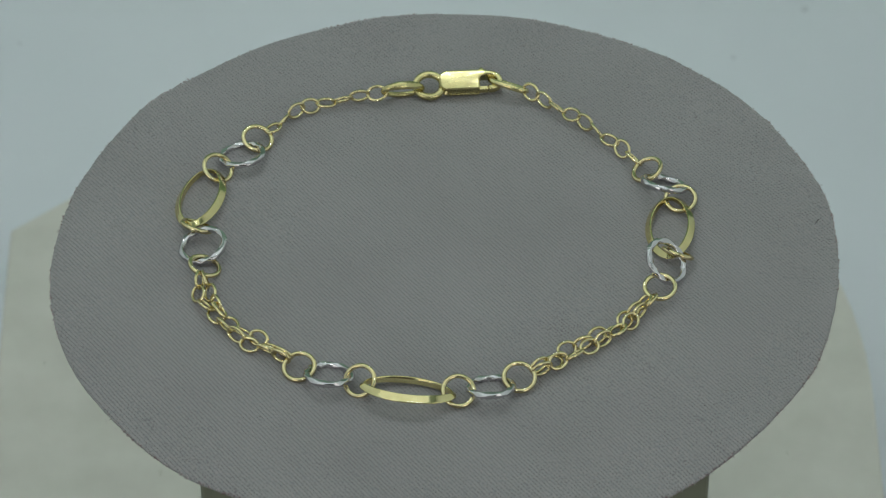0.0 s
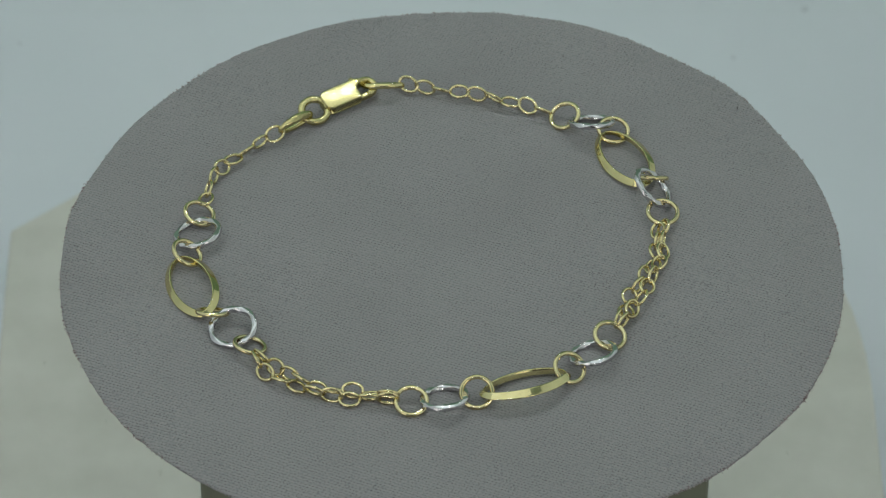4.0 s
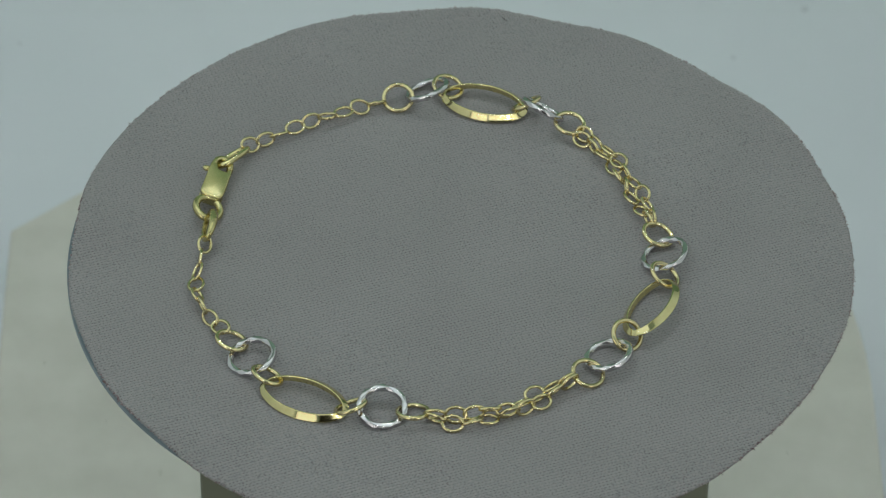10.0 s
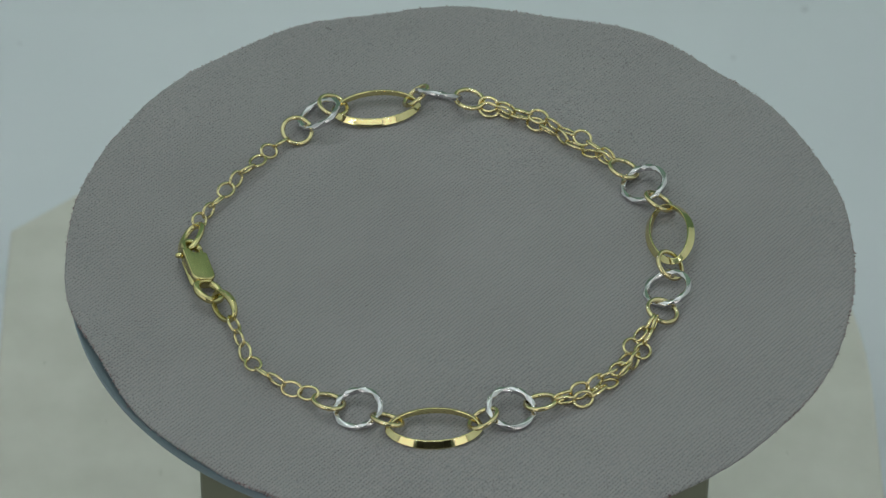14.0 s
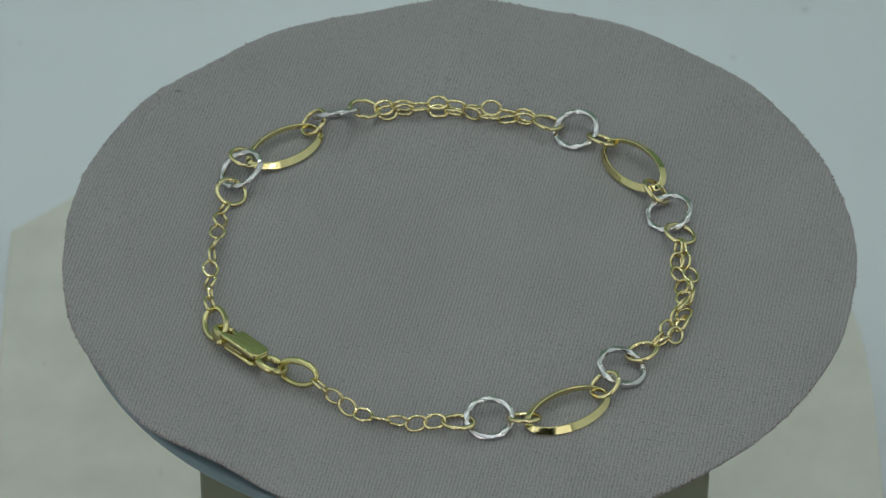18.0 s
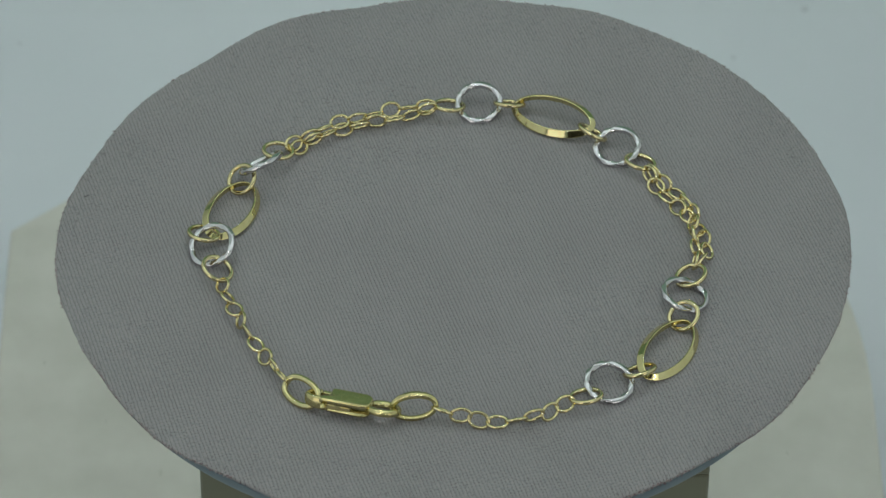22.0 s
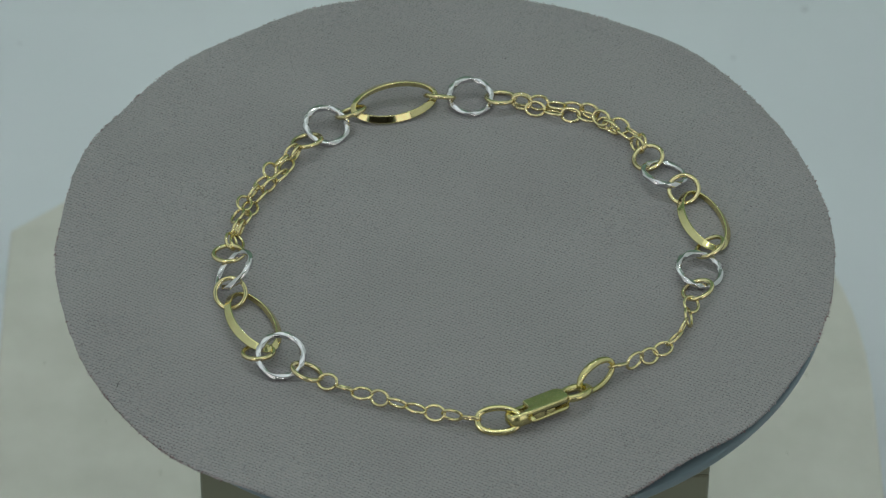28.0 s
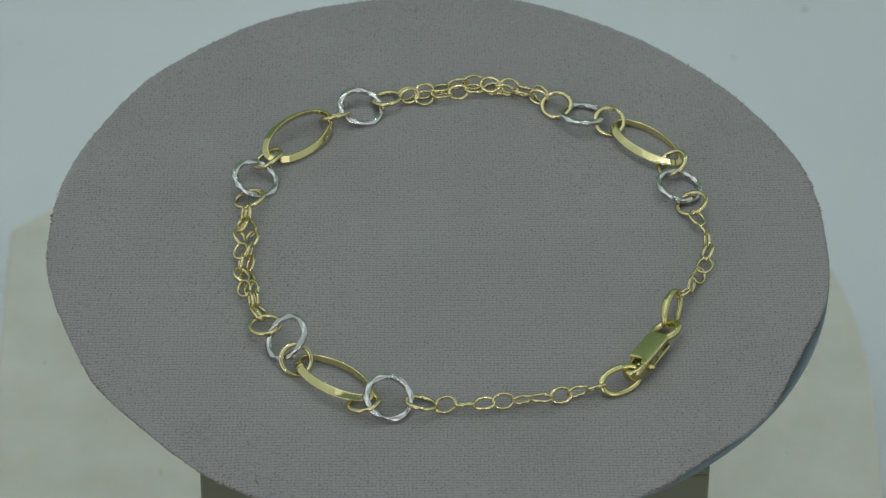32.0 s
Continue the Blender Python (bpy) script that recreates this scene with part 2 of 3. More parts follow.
# ---- the stand ----
def build_stand():
    # cream base board with a cut corner and a rounded corner at the back, far below the disc
    out = [(-66.0, -60), (66.1, -60), (66.1, 78.0)]
    for i in range(1, 13):
        t = math.pi / 2 * i / 12
        out.append((66.1 - 14.0 * (1 - math.cos(t)), 78.0 + 41.0 * math.sin(t)))
    out += [(48.0, 126.0), (-59.0, 126.0), (-70.4, 115.6), (-69.8, 88.0)]
    out = [(x * MM, y * MM) for x, y in out]
    base = tagged(new("base_board"), "cream base board with one cut corner under the turntable", "board")
    part("core", prism_bm(out, FLOOR + 0.0001, -101.2 * MM, 0.6 * MM), CREAM_BLOCK, base, "dull olive card core")
    sheet = part("cover_sheet", prism_bm(out, -101.2 * MM, -100 * MM, 0.4 * MM), CREAM, base, "smooth cream leatherette cover, faintly smudged")
    # smudges and crumbs on the cover
    rnd = random.Random(11)
    for x, y, size in ((-52.1, 71.6, 0.3), (-43.0, 60.6, 0.45), (56.0, 83.5, 0.5), (-62.5, 84.5, 0.35), (-57.0, 92.0, 0.3), (52.0, 66.0, 0.3)):
        bm = bmesh.new()
        bmesh.ops.create_icosphere(bm, subdivisions=2, radius=size * MM)
        for v in bm.verts:
            v.co *= 1 + 0.35 * noise.noise(v.co * 2500)
            v.co.z *= 0.15
        bmesh.ops.transform(bm, matrix=pose(x * MM, y * MM, (-100 + 0.03 * size) * MM, 0, 0, rnd.uniform(-25, 25)) @ Matrix.Diagonal((0.35, 1.6, 1, 1)), verts=bm.verts)
        part("crumb", bm, CRUMB, base, "small grey crumb")
    column = tagged(new("pedestal"), "olive-cream column that carries the turning disc", "pedestal")
    part("shaft", box_bm(-29.2 * MM, 31.1 * MM, -34 * MM, 14 * MM, -100 * MM, -5.2 * MM, 0.35 * MM, 2), OLIVE, column)
    part("cap", box_bm(-29.2 * MM, 31.1 * MM, -34 * MM, 14 * MM, -5.2 * MM, -4.0 * MM, 0.3 * MM, 2), OLIVE, column)


# fabric outline: mean radius, then cosine and sine terms
OUTLINE = [48.62, 0.11, 0.11, 0.04, 0.45, -0.12, 0.03, -0.05, 0.12, 0.11, 0.08, -0.03, 0.1, -0.06, 0.02, -0.03, -0.02, 0.02, -0.01, -0.07, 0.0, -0.02, -0.03, 0.02, -0.03, 0.0, 0.06, -0.04, 0.03, -0.02, -0.05, 0.04, 0.01]
RIPPLE = [-0.08, 0.01, 0.15, -0.25, 0.09, 0.1, -0.05, -0.09, -0.02, -0.1, -0.09, -0.1, 0.05, 0.15, -0.07, 0.06, 0.06, 0.02, 0.0, 0.09, -0.05, -0.04, 0.02, -0.07, -0.07, -0.12, -0.04, -0.05, -0.01, 0.0, 0.08, -0.05, -0.01, -0.03, -0.07]
MIDDLE = (-0.35, -1.67)


def wave(terms, a):
    return terms[0] + sum(terms[2 * k - 1] * math.cos(k * a) + terms[2 * k] * math.sin(k * a) for k in range(1, (len(terms) + 1) // 2))


def fabric_radius(a):
    return wave(OUTLINE, a) + 0.10 * noise.noise((math.cos(a) * 9, math.sin(a) * 9, 3.0)) + 0.08 * noise.noise((math.cos(a) * 34, math.sin(a) * 34, 8.0))


def fabric_lift(a, s):
    """How far the cloth lies above its plane, at s of the way to its edge: a slack, rippled border."""
    r = fabric_radius(a) * s
    x, y = MIDDLE[0] + r * math.cos(a), MIDDLE[1] + r * math.sin(a)
    swell = 0.20 * math.exp(-((x - 18.5) ** 2 + (y + 16.5) ** 2) / 130) - 0.18 * math.exp(-((x + 30) ** 2 + (y - 5) ** 2) / 120) * min(1.0, max(0.0, (0.93 - s) / 0.2))
    return swell + wave(RIPPLE, a) * max(0.0, s - 0.72) ** 2 * 12.75


def build_disc():
    disc = tagged(new("display_disc"), "round display disc covered with grey woven fabric", "display disc")
    # plate
    pl = [((-0.3 + 46.9 * math.cos(2 * math.pi * i / 160)) * MM, (0.1 + 46.9 * math.sin(2 * math.pi * i / 160)) * MM) for i in range(160)]
    bm = prism_bm(pl, -1.95 * MM, -0.70 * MM, 0.25 * MM, 3)
    for f in bm.faces:
        f.smooth = True
    part("plate", bm, PLATE, disc, "blue-grey plastic plate with a rounded rim")
    sp = box_bm(-6 * MM, 6 * MM, -6 * MM, 6 * MM, -3.9 * MM, -1.95 * MM, 0.4 * MM)
    part("spindle", sp, PLATE, disc)
    # cloth: rings of points from the middle to the rolled edge, then underneath
    n = 720
    rows = [(s, 0.0, 0.0) for s in (0.06, 0.13, 0.2, 0.3, 0.4, 0.5, 0.6, 0.65, 0.7, 0.78, 0.85, 0.9, 0.94, 0.97, 0.985)]
    rows += [(1.0, -0.30, -0.02), (1.0, -0.06, -0.09), (1.0, 0.0, -0.22), (1.0, -0.05, -0.40), (1.0, -0.35, -0.50), (0.97, 0.0, -0.5), (0.5, 0.0, -0.5)]
    verts, faces = [(MIDDLE[0] * MM, MIDDLE[1] * MM, 0)], []
    for s, dr, dz in rows:
        for i in range(n):
            a = 2 * math.pi * i / n
            r = fabric_radius(a) * s + dr
            z = fabric_lift(a, s) + dz
            verts.append(((MIDDLE[0] + r * math.cos(a)) * MM, (MIDDLE[1] + r * math.sin(a)) * MM, z * MM))
    for i in range(n):
        faces.append((0, 1 + i, 1 + (i + 1) % n))
    for k in range(len(rows) - 1):
        for i in range(n):
            j = (i + 1) % n
            faces.append((1 + k * n + i, 1 + (k + 1) * n + i, 1 + (k + 1) * n + j, 1 + k * n + j))
    part("fabric_cover", mesh_of("fabric_cover", verts, faces, FABRIC), FABRIC, disc, "grey woven fabric cut by hand, slightly ragged at the edge")
    # loose threads along the cut edge
    rnd = random.Random(5)
    verts, faces = [], []
    for _ in range(2800):
        a = rnd.uniform(0, 2 * math.pi)
        if noise.noise((math.cos(a) * 4, math.sin(a) * 4, 1.0)) < rnd.uniform(-0.5, 0.35):
            continue
        r0 = fabric_radius(a) - 0.12
        size, turn, rise = abs(rnd.gauss(0, 0.11)) + 0.15, a + rnd.gauss(0, 0.7), rnd.uniform(-0.1, 0.05)
        p = Vector(((MIDDLE[0] + r0 * math.cos(a)), (MIDDLE[1] + r0 * math.sin(a)), fabric_lift(a, 1.0) - rnd.uniform(0.05, 0.4)))
        d = Vector((math.cos(turn), math.sin(turn), rise)) * size
        w = rnd.uniform(0.05, 0.10)
        side = Vector((-math.sin(turn), math.cos(turn), 0)) * w
        up = Vector((0, 0, w))
        base = len(verts)
        for q, g in ((p, 1.0), (p + d * 0.6 + up * 0.8, 0.9), (p + d, 0.5)):
            verts += [(q + side * g) * MM, (q + up * g) * MM, (q - side * g) * MM, (q - up * g) * MM]
        for lev in (0, 4):
            for i in range(4):
                j = (i + 1) % 4
                faces.append((base + lev + i, base + lev + j, base + lev + 4 + j, base + lev + 4 + i))
        faces.append((base + 8, base + 9, base + 10, base + 11))
    part("frayed_threads", mesh_of("frayed_threads", verts, faces, FRAY), FRAY, disc, "short loose threads along the cut edge", "stuff")
    # a stray dark fibre and a few specks of lint on the cloth
    for x, y, long, thick, yaw in ((46.0, 6.0, 0.50, 0.055, 55), (-22.0, -30.5, 0.16, 0.05, 20), (12.5, 4.0, 0.13, 0.05, 100), (-8.0, 12.0, 0.14, 0.045, 70), (30.5, -28.0, 0.15, 0.05, 10), (-38.0, 8.0, 0.15, 0.05, 140), (4.0, -14.0, 0.12, 0.045, 30)):
        bm = bmesh.new()
        bmesh.ops.create_icosphere(bm, subdivisions=2, radius=1.0)
        a = math.atan2(y - MIDDLE[1], x - MIDDLE[0])
        s = math.hypot(x - MIDDLE[0], y - MIDDLE[1]) / fabric_radius(a)
        m = pose(x * MM, y * MM, (fabric_lift(a, s) + thick) * MM, 0, -6, yaw) @ Matrix.Diagonal((long * MM, thick * MM, thick * MM, 1))
        bmesh.ops.transform(bm, matrix=m, verts=bm.verts)
        part("lint", bm, LINT, disc, "dark speck of lint")
    return disc


# ---- the bracelet ----
# each link: middle x, y, z in millimetres on the disc; yaw, roll about its length, pitch in degrees
GOLD_RINGS = [
    (-24.36, 19.91, 0.90, -142, -21, -2), (-29.10, 13.79, 1.10, -129, -31, 1), (-31.19, 2.72, 0.92, -39, -31, -2),
    (-29.86, -4.59, 0.80, -79, -19, -1), (-17.69, -22.65, 0.85, -26, 18, 1), (-10.39, -25.52, 1.31, -31, 39, 0),
    (1.33, -27.21, 1.36, 9, 32, 2), (8.56, -24.49, 1.17, 11, 20, -1), (25.80, -8.48, 1.52, -15, 11, 1),
    (28.21, -2.00, 1.33, 150, 39, -1), (28.98, 8.71, 1.05, 163, -18, -1), (24.98, 14.19, 1.12, 97, -25, -2),
]
TWIST_RINGS = [
    (-26.22, 16.75, 0.82, -138, 13, -1), (-30.25, -0.88, 0.91, -70, 15, 1), (-14.11, -24.19, 1.02, -5, -17, 1),
    (5.15, -26.21, 1.17, 9, -20, 0), (26.68, -4.63, 2.29, 56, 41, 5), (27.00, 10.93, 1.61, 150, 27, 2),
]
MARQUISE_LINKS = [
    (-31.04, 8.59, 0.56, -100, 9, 0), (-4.66, -27.01, 1.25, -7, -17, 2), (27.47, 3.38, 0.92, 88, -9, -1),
]
JUMP_LINKS = [
    (-6.02, 29.15, 1.61, -162, 62, -11), (7.58, 30.84, 1.14, 156, 37, -2),
]
CHAIN_SINGLE = [
    (-22.44, 21.98, 0.92, -118, 16, -6), (-21.17, 23.75, 0.78, -117, 62, -4), (-19.61, 25.30, 1.15, -139, 100, -1),
    (-17.86, 26.52, 0.92, -157, -47, -11), (-15.85, 27.43, 0.74, -168, 5, -4), (-13.73, 28.00, 0.87, -174, -129, 13),
    (-11.58, 28.33, 1.25, -164, 79, -12), (-9.34, 28.53, 1.51, -177, -42, 10), (10.49, 29.34, 1.29, 130, -50, -19),
    (12.19, 27.89, 1.16, 137, -80, -13), (13.86, 26.59, 0.99, 136, 42, -7), (15.65, 25.06, 1.09, 135, -17, 4),
    (17.32, 23.46, 1.16, 135, 109, -4), (18.88, 21.79, 1.13, 126, 58, -15), (20.40, 20.11, 0.99, 139, 2, -4),
    (21.95, 18.40, 0.99, 117, -37, -18), (23.35, 16.59, 0.94, 137, 43, -16),
]
CHAIN_DOUBLE_FIRST = [
    (-30.34, -7.42, 0.96, -101, -67, -4), (-30.40, -9.63, 0.72, -76, 40, 1), (-29.40, -11.68, 0.68, -59, -41, -7),
    (-28.11, -13.27, 0.30, -66, -10, 6), (-26.95, -15.59, 0.98, -50, -70, 0), (-25.47, -17.18, 0.91, -38, 77, 2),
    (-23.80, -18.61, 0.59, -37, 15, 0), (-21.71, -19.71, 0.91, -30, 121, 1), (-19.94, -21.05, 1.01, -32, 96, -2),
    (-29.63, -7.22, 0.94, -77, -73, -2), (-28.95, -9.55, 0.81, -72, 50, -1), (-28.11, -11.58, 0.95, -62, 82, -7),
    (-27.47, -13.33, 1.39, -67, 130, 4), (-26.28, -15.05, 0.67, -58, 6, 0), (-24.62, -16.32, 0.51, -39, -32, 2),
    (-22.74, -17.44, 0.66, -41, 27, 1), (-20.91, -19.07, 0.65, -31, -35, -3), (-19.62, -20.50, 1.12, -36, -67, -1),
]
CHAIN_DOUBLE_SECOND = [
    (11.27, -23.19, 1.35, 26, -86, 0), (13.22, -21.96, 1.51, 35, 45, -5), (15.21, -20.79, 1.46, 44, -43, -1),
    (17.01, -19.19, 1.36, 37, 28, 4), (18.67, -17.88, 1.40, 37, 75, -2), (20.49, -16.33, 1.51, 52, -20, -1),
    (22.08, -14.63, 1.36, 54, 39, -2), (23.18, -12.76, 1.31, 49, -96, -1), (24.56, -10.71, 1.23, 63, -47, 1),
    (10.89, -22.60, 1.38, 40, -94, -1), (12.70, -21.40, 0.77, 46, 12, 8), (14.29, -19.56, 1.22, 35, 30, 3),
    (16.26, -18.41, 1.22, 22, 89, 1), (17.97, -16.94, 1.11, 35, -123, 2), (19.90, -15.88, 0.75, 43, -15, -2),
    (21.37, -14.08, 1.10, 60, 35, -2), (22.55, -12.43, 1.20, 48, -96, -2), (23.82, -10.62, 0.91, 65, -32, -6),
]


def link_pose(row):
    x, y, z, yaw, roll, pitch = row
    return pose(x * MM, y * MM, z * MM) @ Matrix.Rotation(radians(yaw), 4, "Z") @ Matrix.Rotation(radians(pitch), 4, "Y") @ Matrix.Rotation(radians(roll), 4, "X")


def twisted_ring_mesh():
    """Square wire twisted twice round as it is bent into a ring, a little unevenly, with fine scores where it twists fastest."""
    n = 320
    path, nor = oval_path(2.68 * MM, 2.68 * MM, n)
    s, q, b = 0.35 * MM, 0.335 * MM, 0.075 * MM
    prof = [(s, q - b), (s - b, q), (-s + b, q), (-s, q - b), (-s, -q + b), (-s + b, -q), (s - b, -q), (s, -q + b)]

    def step(t):
        return 8 * t + 0.22 * math.sin(2 * math.pi * 2 * t + 0.7) + 0.12 * math.sin(2 * math.pi * 3 * t + 2.0)

    def turn(t):
        return math.pi / 2 * (step(t) - 0.35 * math.sin(2 * math.pi * step(t)) / (2 * math.pi))

    verts, n, k = sweep(path, nor, prof, turn)
    out = []
    for i in range(n):
        near = max(0.0, 1 - abs(step(i / n) % 1.0 - 0.5) / 0.3)
        g = 1 - 0.045 * near * (0.5 + 0.5 * math.sin(i * 1.6))
        x, y = path[i]
        out += [(x + (v[0] - x) * g, y + (v[1] - y) * g, v[2] * g) for v in verts[i * k:(i + 1) * k]]
    return mesh_of("twisted_ring", out, close_tube(n, k), SILVER)


def stamped_link_mesh():
    """An oval end link, hammered broad and dented along one side where it is stamped."""
    path, nor = oval_path(2.64 * MM, 1.42 * MM, 120)
    prof, n, k = round_profile(0.34 * MM, 0.36 * MM, 14), 120, 14
    verts = []
    for i in range(n):
        g = max(0.0, path[i][1] / (1.4 * MM)) ** 2
        dent = g * (0.05 * math.sin(i * 1.1) + 0.04 * math.sin(i * 0.47))
        for w, h in prof:
            w, h = w * (1 + 0.30 * g + dent), h * (1 + 0.55 * g - dent)
            verts.append((path[i][0] + nor[i][0] * w, path[i][1] + nor[i][1] * w, h))
    return mesh_of("stamped_link", verts, close_tube(n, k), GOLD_WORN)


def marquise_mesh():
    """A pointed oval band, highest in the middle of its sides: upright inner wall, flat outer face that slopes outwards, fine rounded rims."""
    path, nor = oval_path(5.14 * MM, 2.25 * MM, 192, 0.24)
    prof = [(0.0, -0.24), (0.0, 0.1), (0.0, 0.46), (0.016, 0.535), (0.05, 0.59), (0.095, 0.62), (0.145, 0.625), (0.195, 0.605), (0.24, 0.57)]
    prof += [(0.265, 0.545), (0.40, 0.405), (0.54, 0.26), (0.68, 0.115), (0.82, -0.03), (0.85, -0.075), (0.855, -0.13), (0.83, -0.195), (0.77, -0.24), (0.68, -0.26), (0.06, -0.26)]
    crisp = {0, 19}
    verts, n, k = [], len(path), len(prof)
    for i in range(n):
        g = abs(math.sin(2 * math.pi * i / n)) ** 0.7
        for w, h in prof:
            w, h = w * (0.74 + 0.26 * g), h * (0.58 + 0.42 * g)
            verts.append((path[i][0] + nor[i][0] * w * MM, path[i][1] + nor[i][1] * w * MM, h * MM))
    me = mesh_of("marquise_link", verts, close_tube(n, k), GOLD)
    for e in me.edges:
        a, b = e.vertices
        if a % k == b % k and a % k in crisp:
            e.use_edge_sharp = True
    return me


def build_clasp(parent):
    """Lobster clasp: a flat body with a window at the hook end, a sprung lever with a knob in its side, and a ring."""
    clasp = tagged(new("lobster_clasp"), "polished gold lobster clasp, closed")
    clasp.parent = parent
    clasp.matrix_basis = pose(2.72 * MM, 31.1 * MM, 1.36 * MM) @ pose(0, 0, 0, 0, 0, 4.5) @ pose(0, 0, 0, 15)

    def corner(cx, cy, r, a0, steps=7):
        return [(cx + r * math.cos(radians(a0 + 90 * i / steps)), cy + r * math.sin(radians(a0 + 90 * i / steps))) for i in range(steps + 1)]

    def plate(name, z0, z1, swell, corner_r, side, arm=()):
        """Rounded plate: upright rim, then a pillow face that swells towards the middle; side turns it over."""
        x0, x1, half = -4.0, 1.12, 1.47
        out = (list(arm) or corner(x1 - 0.25, half - 0.25, 0.25, 0)) + corner(x0 + corner_r, half - corner_r, corner_r, 90)
        out += corner(x0 + corner_r, -half + corner_r, corner_r, 180) + corner(x1 - 0.25, -half + 0.25, 0.25, 270)
        rings = [(1.0, z0), (1.0, z1 - swell - 0.16), (0.985, z1 - swell - 0.08), (0.955, z1 - swell - 0.02)]
        rings += [(q, z1 - swell * (q / 0.95) ** 2.2) for q in (0.91, 0.85, 0.75, 0.62, 0.48, 0.34, 0.2, 0.08)]
        verts, faces, n = [], [], len(out)
        cx = (x0 + x1) / 2
        for q, z in rings:
            verts += [((cx + (x - cx) * q) * MM, y * q * MM, z * side * MM) for x, y in out]
        for k in range(len(rings) - 1):
            for i in range(n):
                j = (i + 1) % n
                f = (k * n + i, k * n + j, (k + 1) * n + j, (k + 1) * n + i)
                faces.append(f if side > 0 else f[::-1])
        top, low = tuple(range((len(rings) - 1) * n, len(rings) * n)), tuple(range(n - 1, -1, -1))
        faces += [top, low] if side > 0 else [top[::-1], low[::-1]]
        return part(name, mesh_of(name, verts, faces, GOLD_WORN), GOLD_WORN, clasp)

    # the upper plate runs on into the hook's arm, with a hollow where the window begins
    shoulder = [(1.12, -0.30), (1.13, -0.05), (1.20, 0.17), (1.33, 0.36), (1.52, 0.50), (1.78, 0.60), (2.06, 0.68), (2.12, 1.06), (2.06, 1.43), (1.6, 1.47)]
    plate("upper_plate", 0.24, 0.96, 0.09, 1.0, 1, shoulder)
    plate("lower_plate", 0.42, 0.94, 0.12, 1.0, -1)
    wall = box_bm(-3.1 * MM, 0.95 * MM, -1.42 * MM, -0.6 * MM, -0.7 * MM, 0.6 * MM, 0.12 * MM)
    part("inner_wall", wall, GOLD_WORN, clasp)
    bm = box_bm(-4.15 * MM, -3.15 * MM, -0.95 * MM, 0.70 * MM, -0.72 * MM, 0.70 * MM, 0.34 * MM, 4)
    for f in bm.faces:
        f.smooth = True
    part("heel", bm, GOLD_WORN, clasp)
    # hook: rounded bar that runs on from the body's outer side, round the window to the gate
    turns = [(-0.6, 1.04), (0.3, 1.04), (1.2, 1.04), (2.0, 1.03)]
    turns += [(2.55 + 1.18 * math.cos(radians(a)), 1.02 * math.sin(radians(a))) for a in range(84, -91, -12)]
    turns += [(2.25, -1.03)]
    verts, faces = [], []
    prof = [(0.43 * math.copysign(abs(math.cos(t)) ** 0.8, math.cos(t)), math.copysign(abs(math.sin(t)) ** 0.8, math.sin(t))) for t in (2 * math.pi * i / 24 + 0.01 for i in range(24))]
    k, m = len(prof), len(turns)
    for i, (x, y) in enumerate(turns):
        x0, y0 = turns[max(i - 1, 0)]
        x1, y1 = turns[min(i + 1, m - 1)]
        d = math.hypot(x1 - x0, y1 - y0)
        nx, ny = -(y1 - y0) / d, (x1 - x0) / d
        g = max(0.0, i - 3) / (m - 4)
        high = 0.86 * (1 - 0.36 * g)
        for w, h in prof:
            verts.append(((x + nx * w) * MM, (y + ny * w) * MM, (h * high - 0.05 * g) * MM))
    for i in range(m - 1):
        for a in range(k):
            b = (a + 1) % k
            faces.append((i * k + a, (i + 1) * k + a, (i + 1) * k + b, i * k + b))
    faces += [tuple(range(k)), tuple(range(m * k - 1, (m - 1) * k - 1, -1))]
    part("hook", mesh_of("hook", verts, faces, GOLD_WORN), GOLD_WORN, clasp)
    part("gate", box_bm(0.6 * MM, 2.20 * MM, -1.40 * MM, -0.78 * MM, -0.55 * MM, 0.36 * MM, 0.16 * MM), GOLD_WORN, clasp, "short gold gate that closes the hook")
    lever = part("lever", box_bm(-1.8 * MM, 1.5 * MM, 0.80 * MM, 1.40 * MM, -0.40 * MM, 0.18 * MM, 0.14 * MM), GOLD_WORN, clasp, "narrow sprung gold lever")
    bm = bmesh.new()
    bmesh.ops.create_uvsphere(bm, u_segments=16, v_segments=10, radius=0.40 * MM)
    bmesh.ops.transform(bm, matrix=pose(1.5 * MM, 1.70 * MM, -0.02 * MM) @ Matrix.Diagonal((1, 1.5, 1, 1)), verts=bm.verts)
    for f in bm.faces:
        f.smooth = True
    part("knob", bm, GOLD_WORN, lever, "round gold knob")
    return clasp


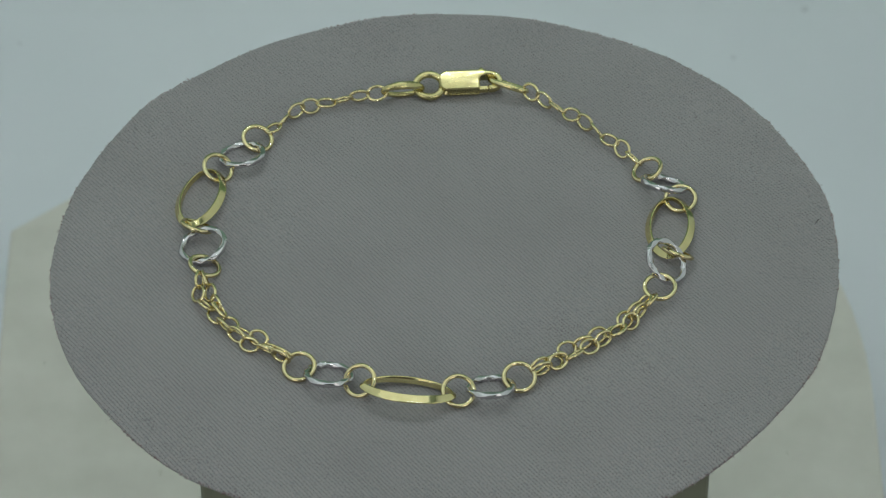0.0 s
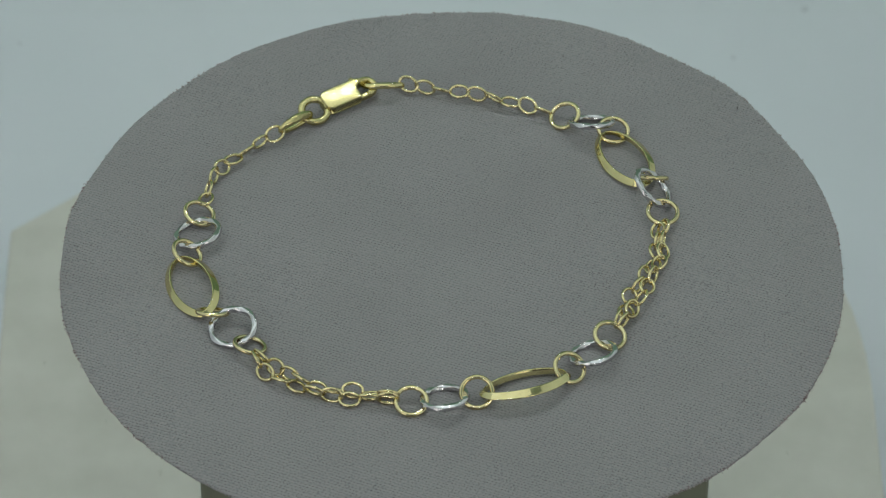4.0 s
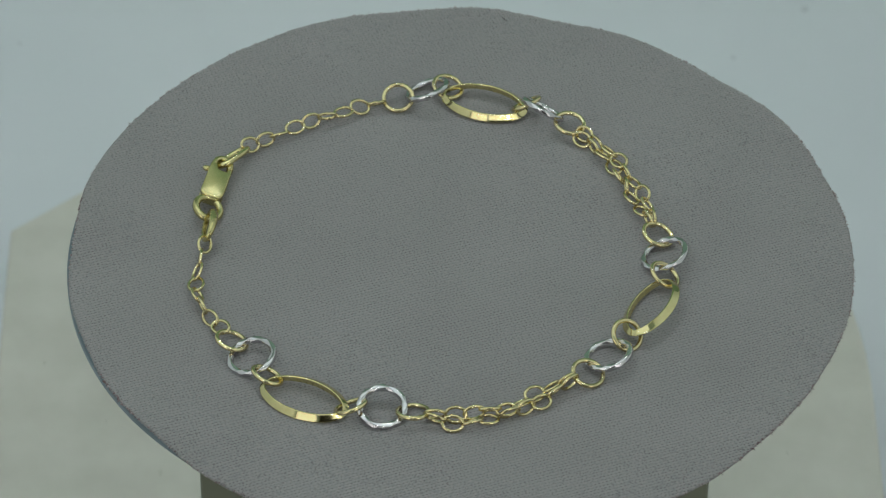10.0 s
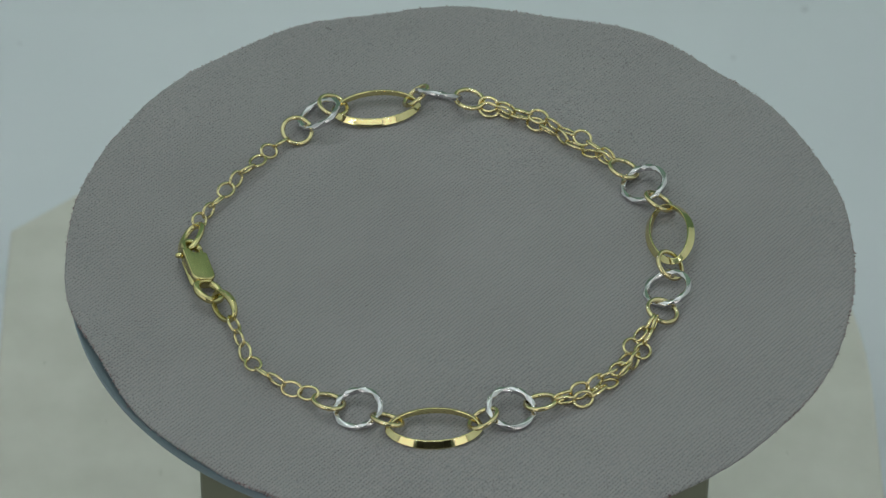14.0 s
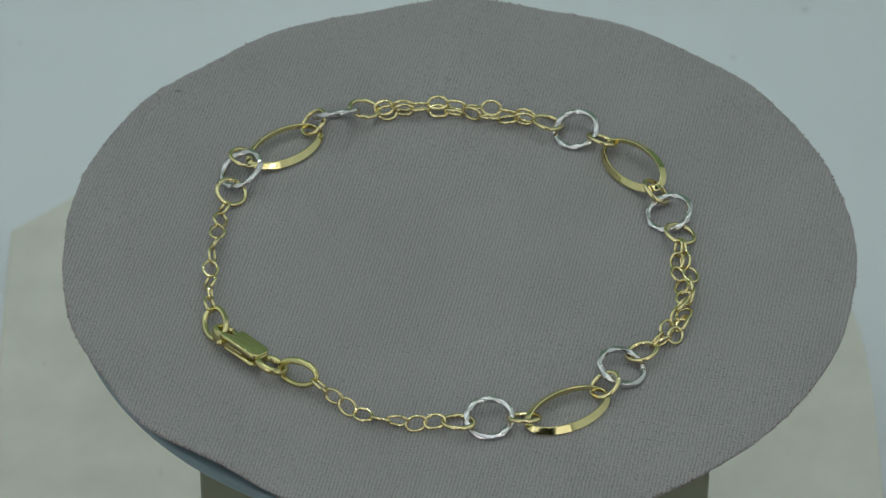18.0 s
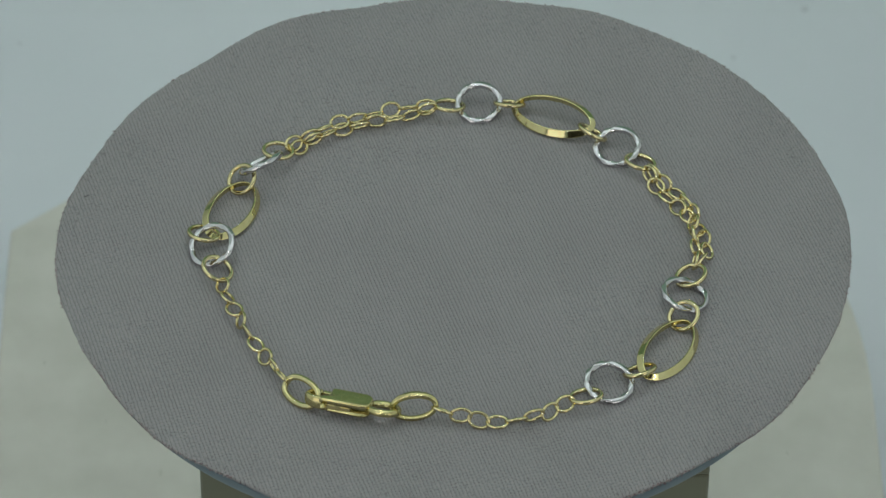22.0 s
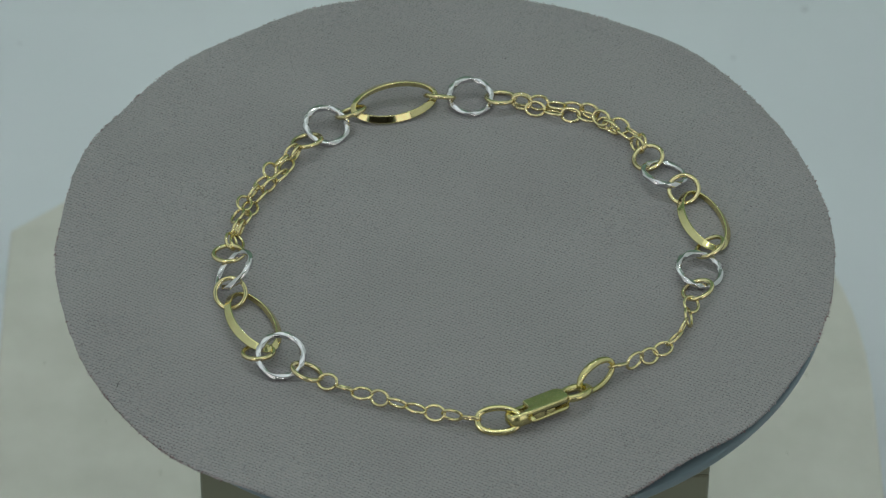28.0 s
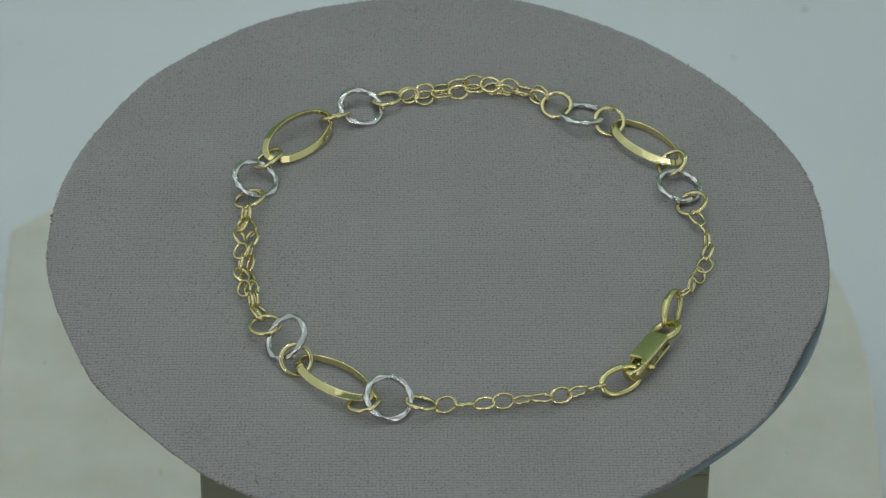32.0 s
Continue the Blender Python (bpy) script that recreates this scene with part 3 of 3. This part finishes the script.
def build_bracelet():
    bracelet = tagged(new("bracelet"), "two-tone gold link bracelet with white rings, clasp closed", "bracelet")
    ring = wire_link("round_ring", 1.85 * MM, 1.85 * MM, 0.295 * MM, 0.295 * MM, 72, 12, GOLD_WIRE)
    chain = wire_link("chain_link", 1.23 * MM, 0.90 * MM, 0.205 * MM, 0.205 * MM, 40, 12, GOLD_WIRE)
    path, nor = oval_path(2.46 * MM, 1.46 * MM, 96, -0.25)
    verts, n, k = sweep(path, nor, round_profile(0.39 * MM, 0.39 * MM, 14))
    jump = mesh_of("jump_link", verts, close_tube(n, k), GOLD)
    flat_jump = stamped_link_mesh()
    twist, marquise = twisted_ring_mesh(), marquise_mesh()
    for name, me, rows, label in (
            ("round_ring", ring, GOLD_RINGS, "round yellow gold connecting ring"),
            ("twisted_ring", twist, TWIST_RINGS, "twisted bright white gold ring"),
            ("marquise_link", marquise, MARQUISE_LINKS, "large polished gold marquise link"),
            ("chain_link", chain, CHAIN_SINGLE + CHAIN_DOUBLE_FIRST + CHAIN_DOUBLE_SECOND, "thin oval gold chain link")):
        for row in rows:
            ob = part(name, me, GOLD, bracelet, label)
            ob.matrix_basis = link_pose(row)
    for me, row, label in ((flat_jump, JUMP_LINKS[0], "flattened gold end link with a worn stamp"), (jump, JUMP_LINKS[1], "heavy oval gold end link")):
        part("end_link", me, GOLD, bracelet, label).matrix_basis = link_pose(row)
    big = wire_link("clasp_ring", 1.75 * MM, 1.60 * MM, 0.47 * MM, 0.47 * MM, 64, 14, GOLD_WORN)
    part("clasp_ring", big, GOLD_WORN, bracelet, "thick round gold clasp ring").matrix_basis = link_pose((-2.62, 30.45, 1.3, 5, 26, 0))
    build_clasp(bracelet)
    return bracelet


build_backdrop()
build_led_bar(-0.20, 0.450, 0, LED)
build_led_bar(0.270, 0.420, -32, LED_REAR)
build_led_bar(-0.272, 0.200, 90, LED)
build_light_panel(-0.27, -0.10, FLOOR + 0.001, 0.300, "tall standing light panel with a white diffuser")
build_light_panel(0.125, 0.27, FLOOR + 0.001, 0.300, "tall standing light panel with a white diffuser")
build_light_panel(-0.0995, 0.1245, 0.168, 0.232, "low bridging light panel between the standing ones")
build_stand()
disc = build_disc()
bracelet = build_bracelet()


def motions():
    rows = spin_rows()
    walk(disc, rows)
    walk(bracelet, rows)


motions()
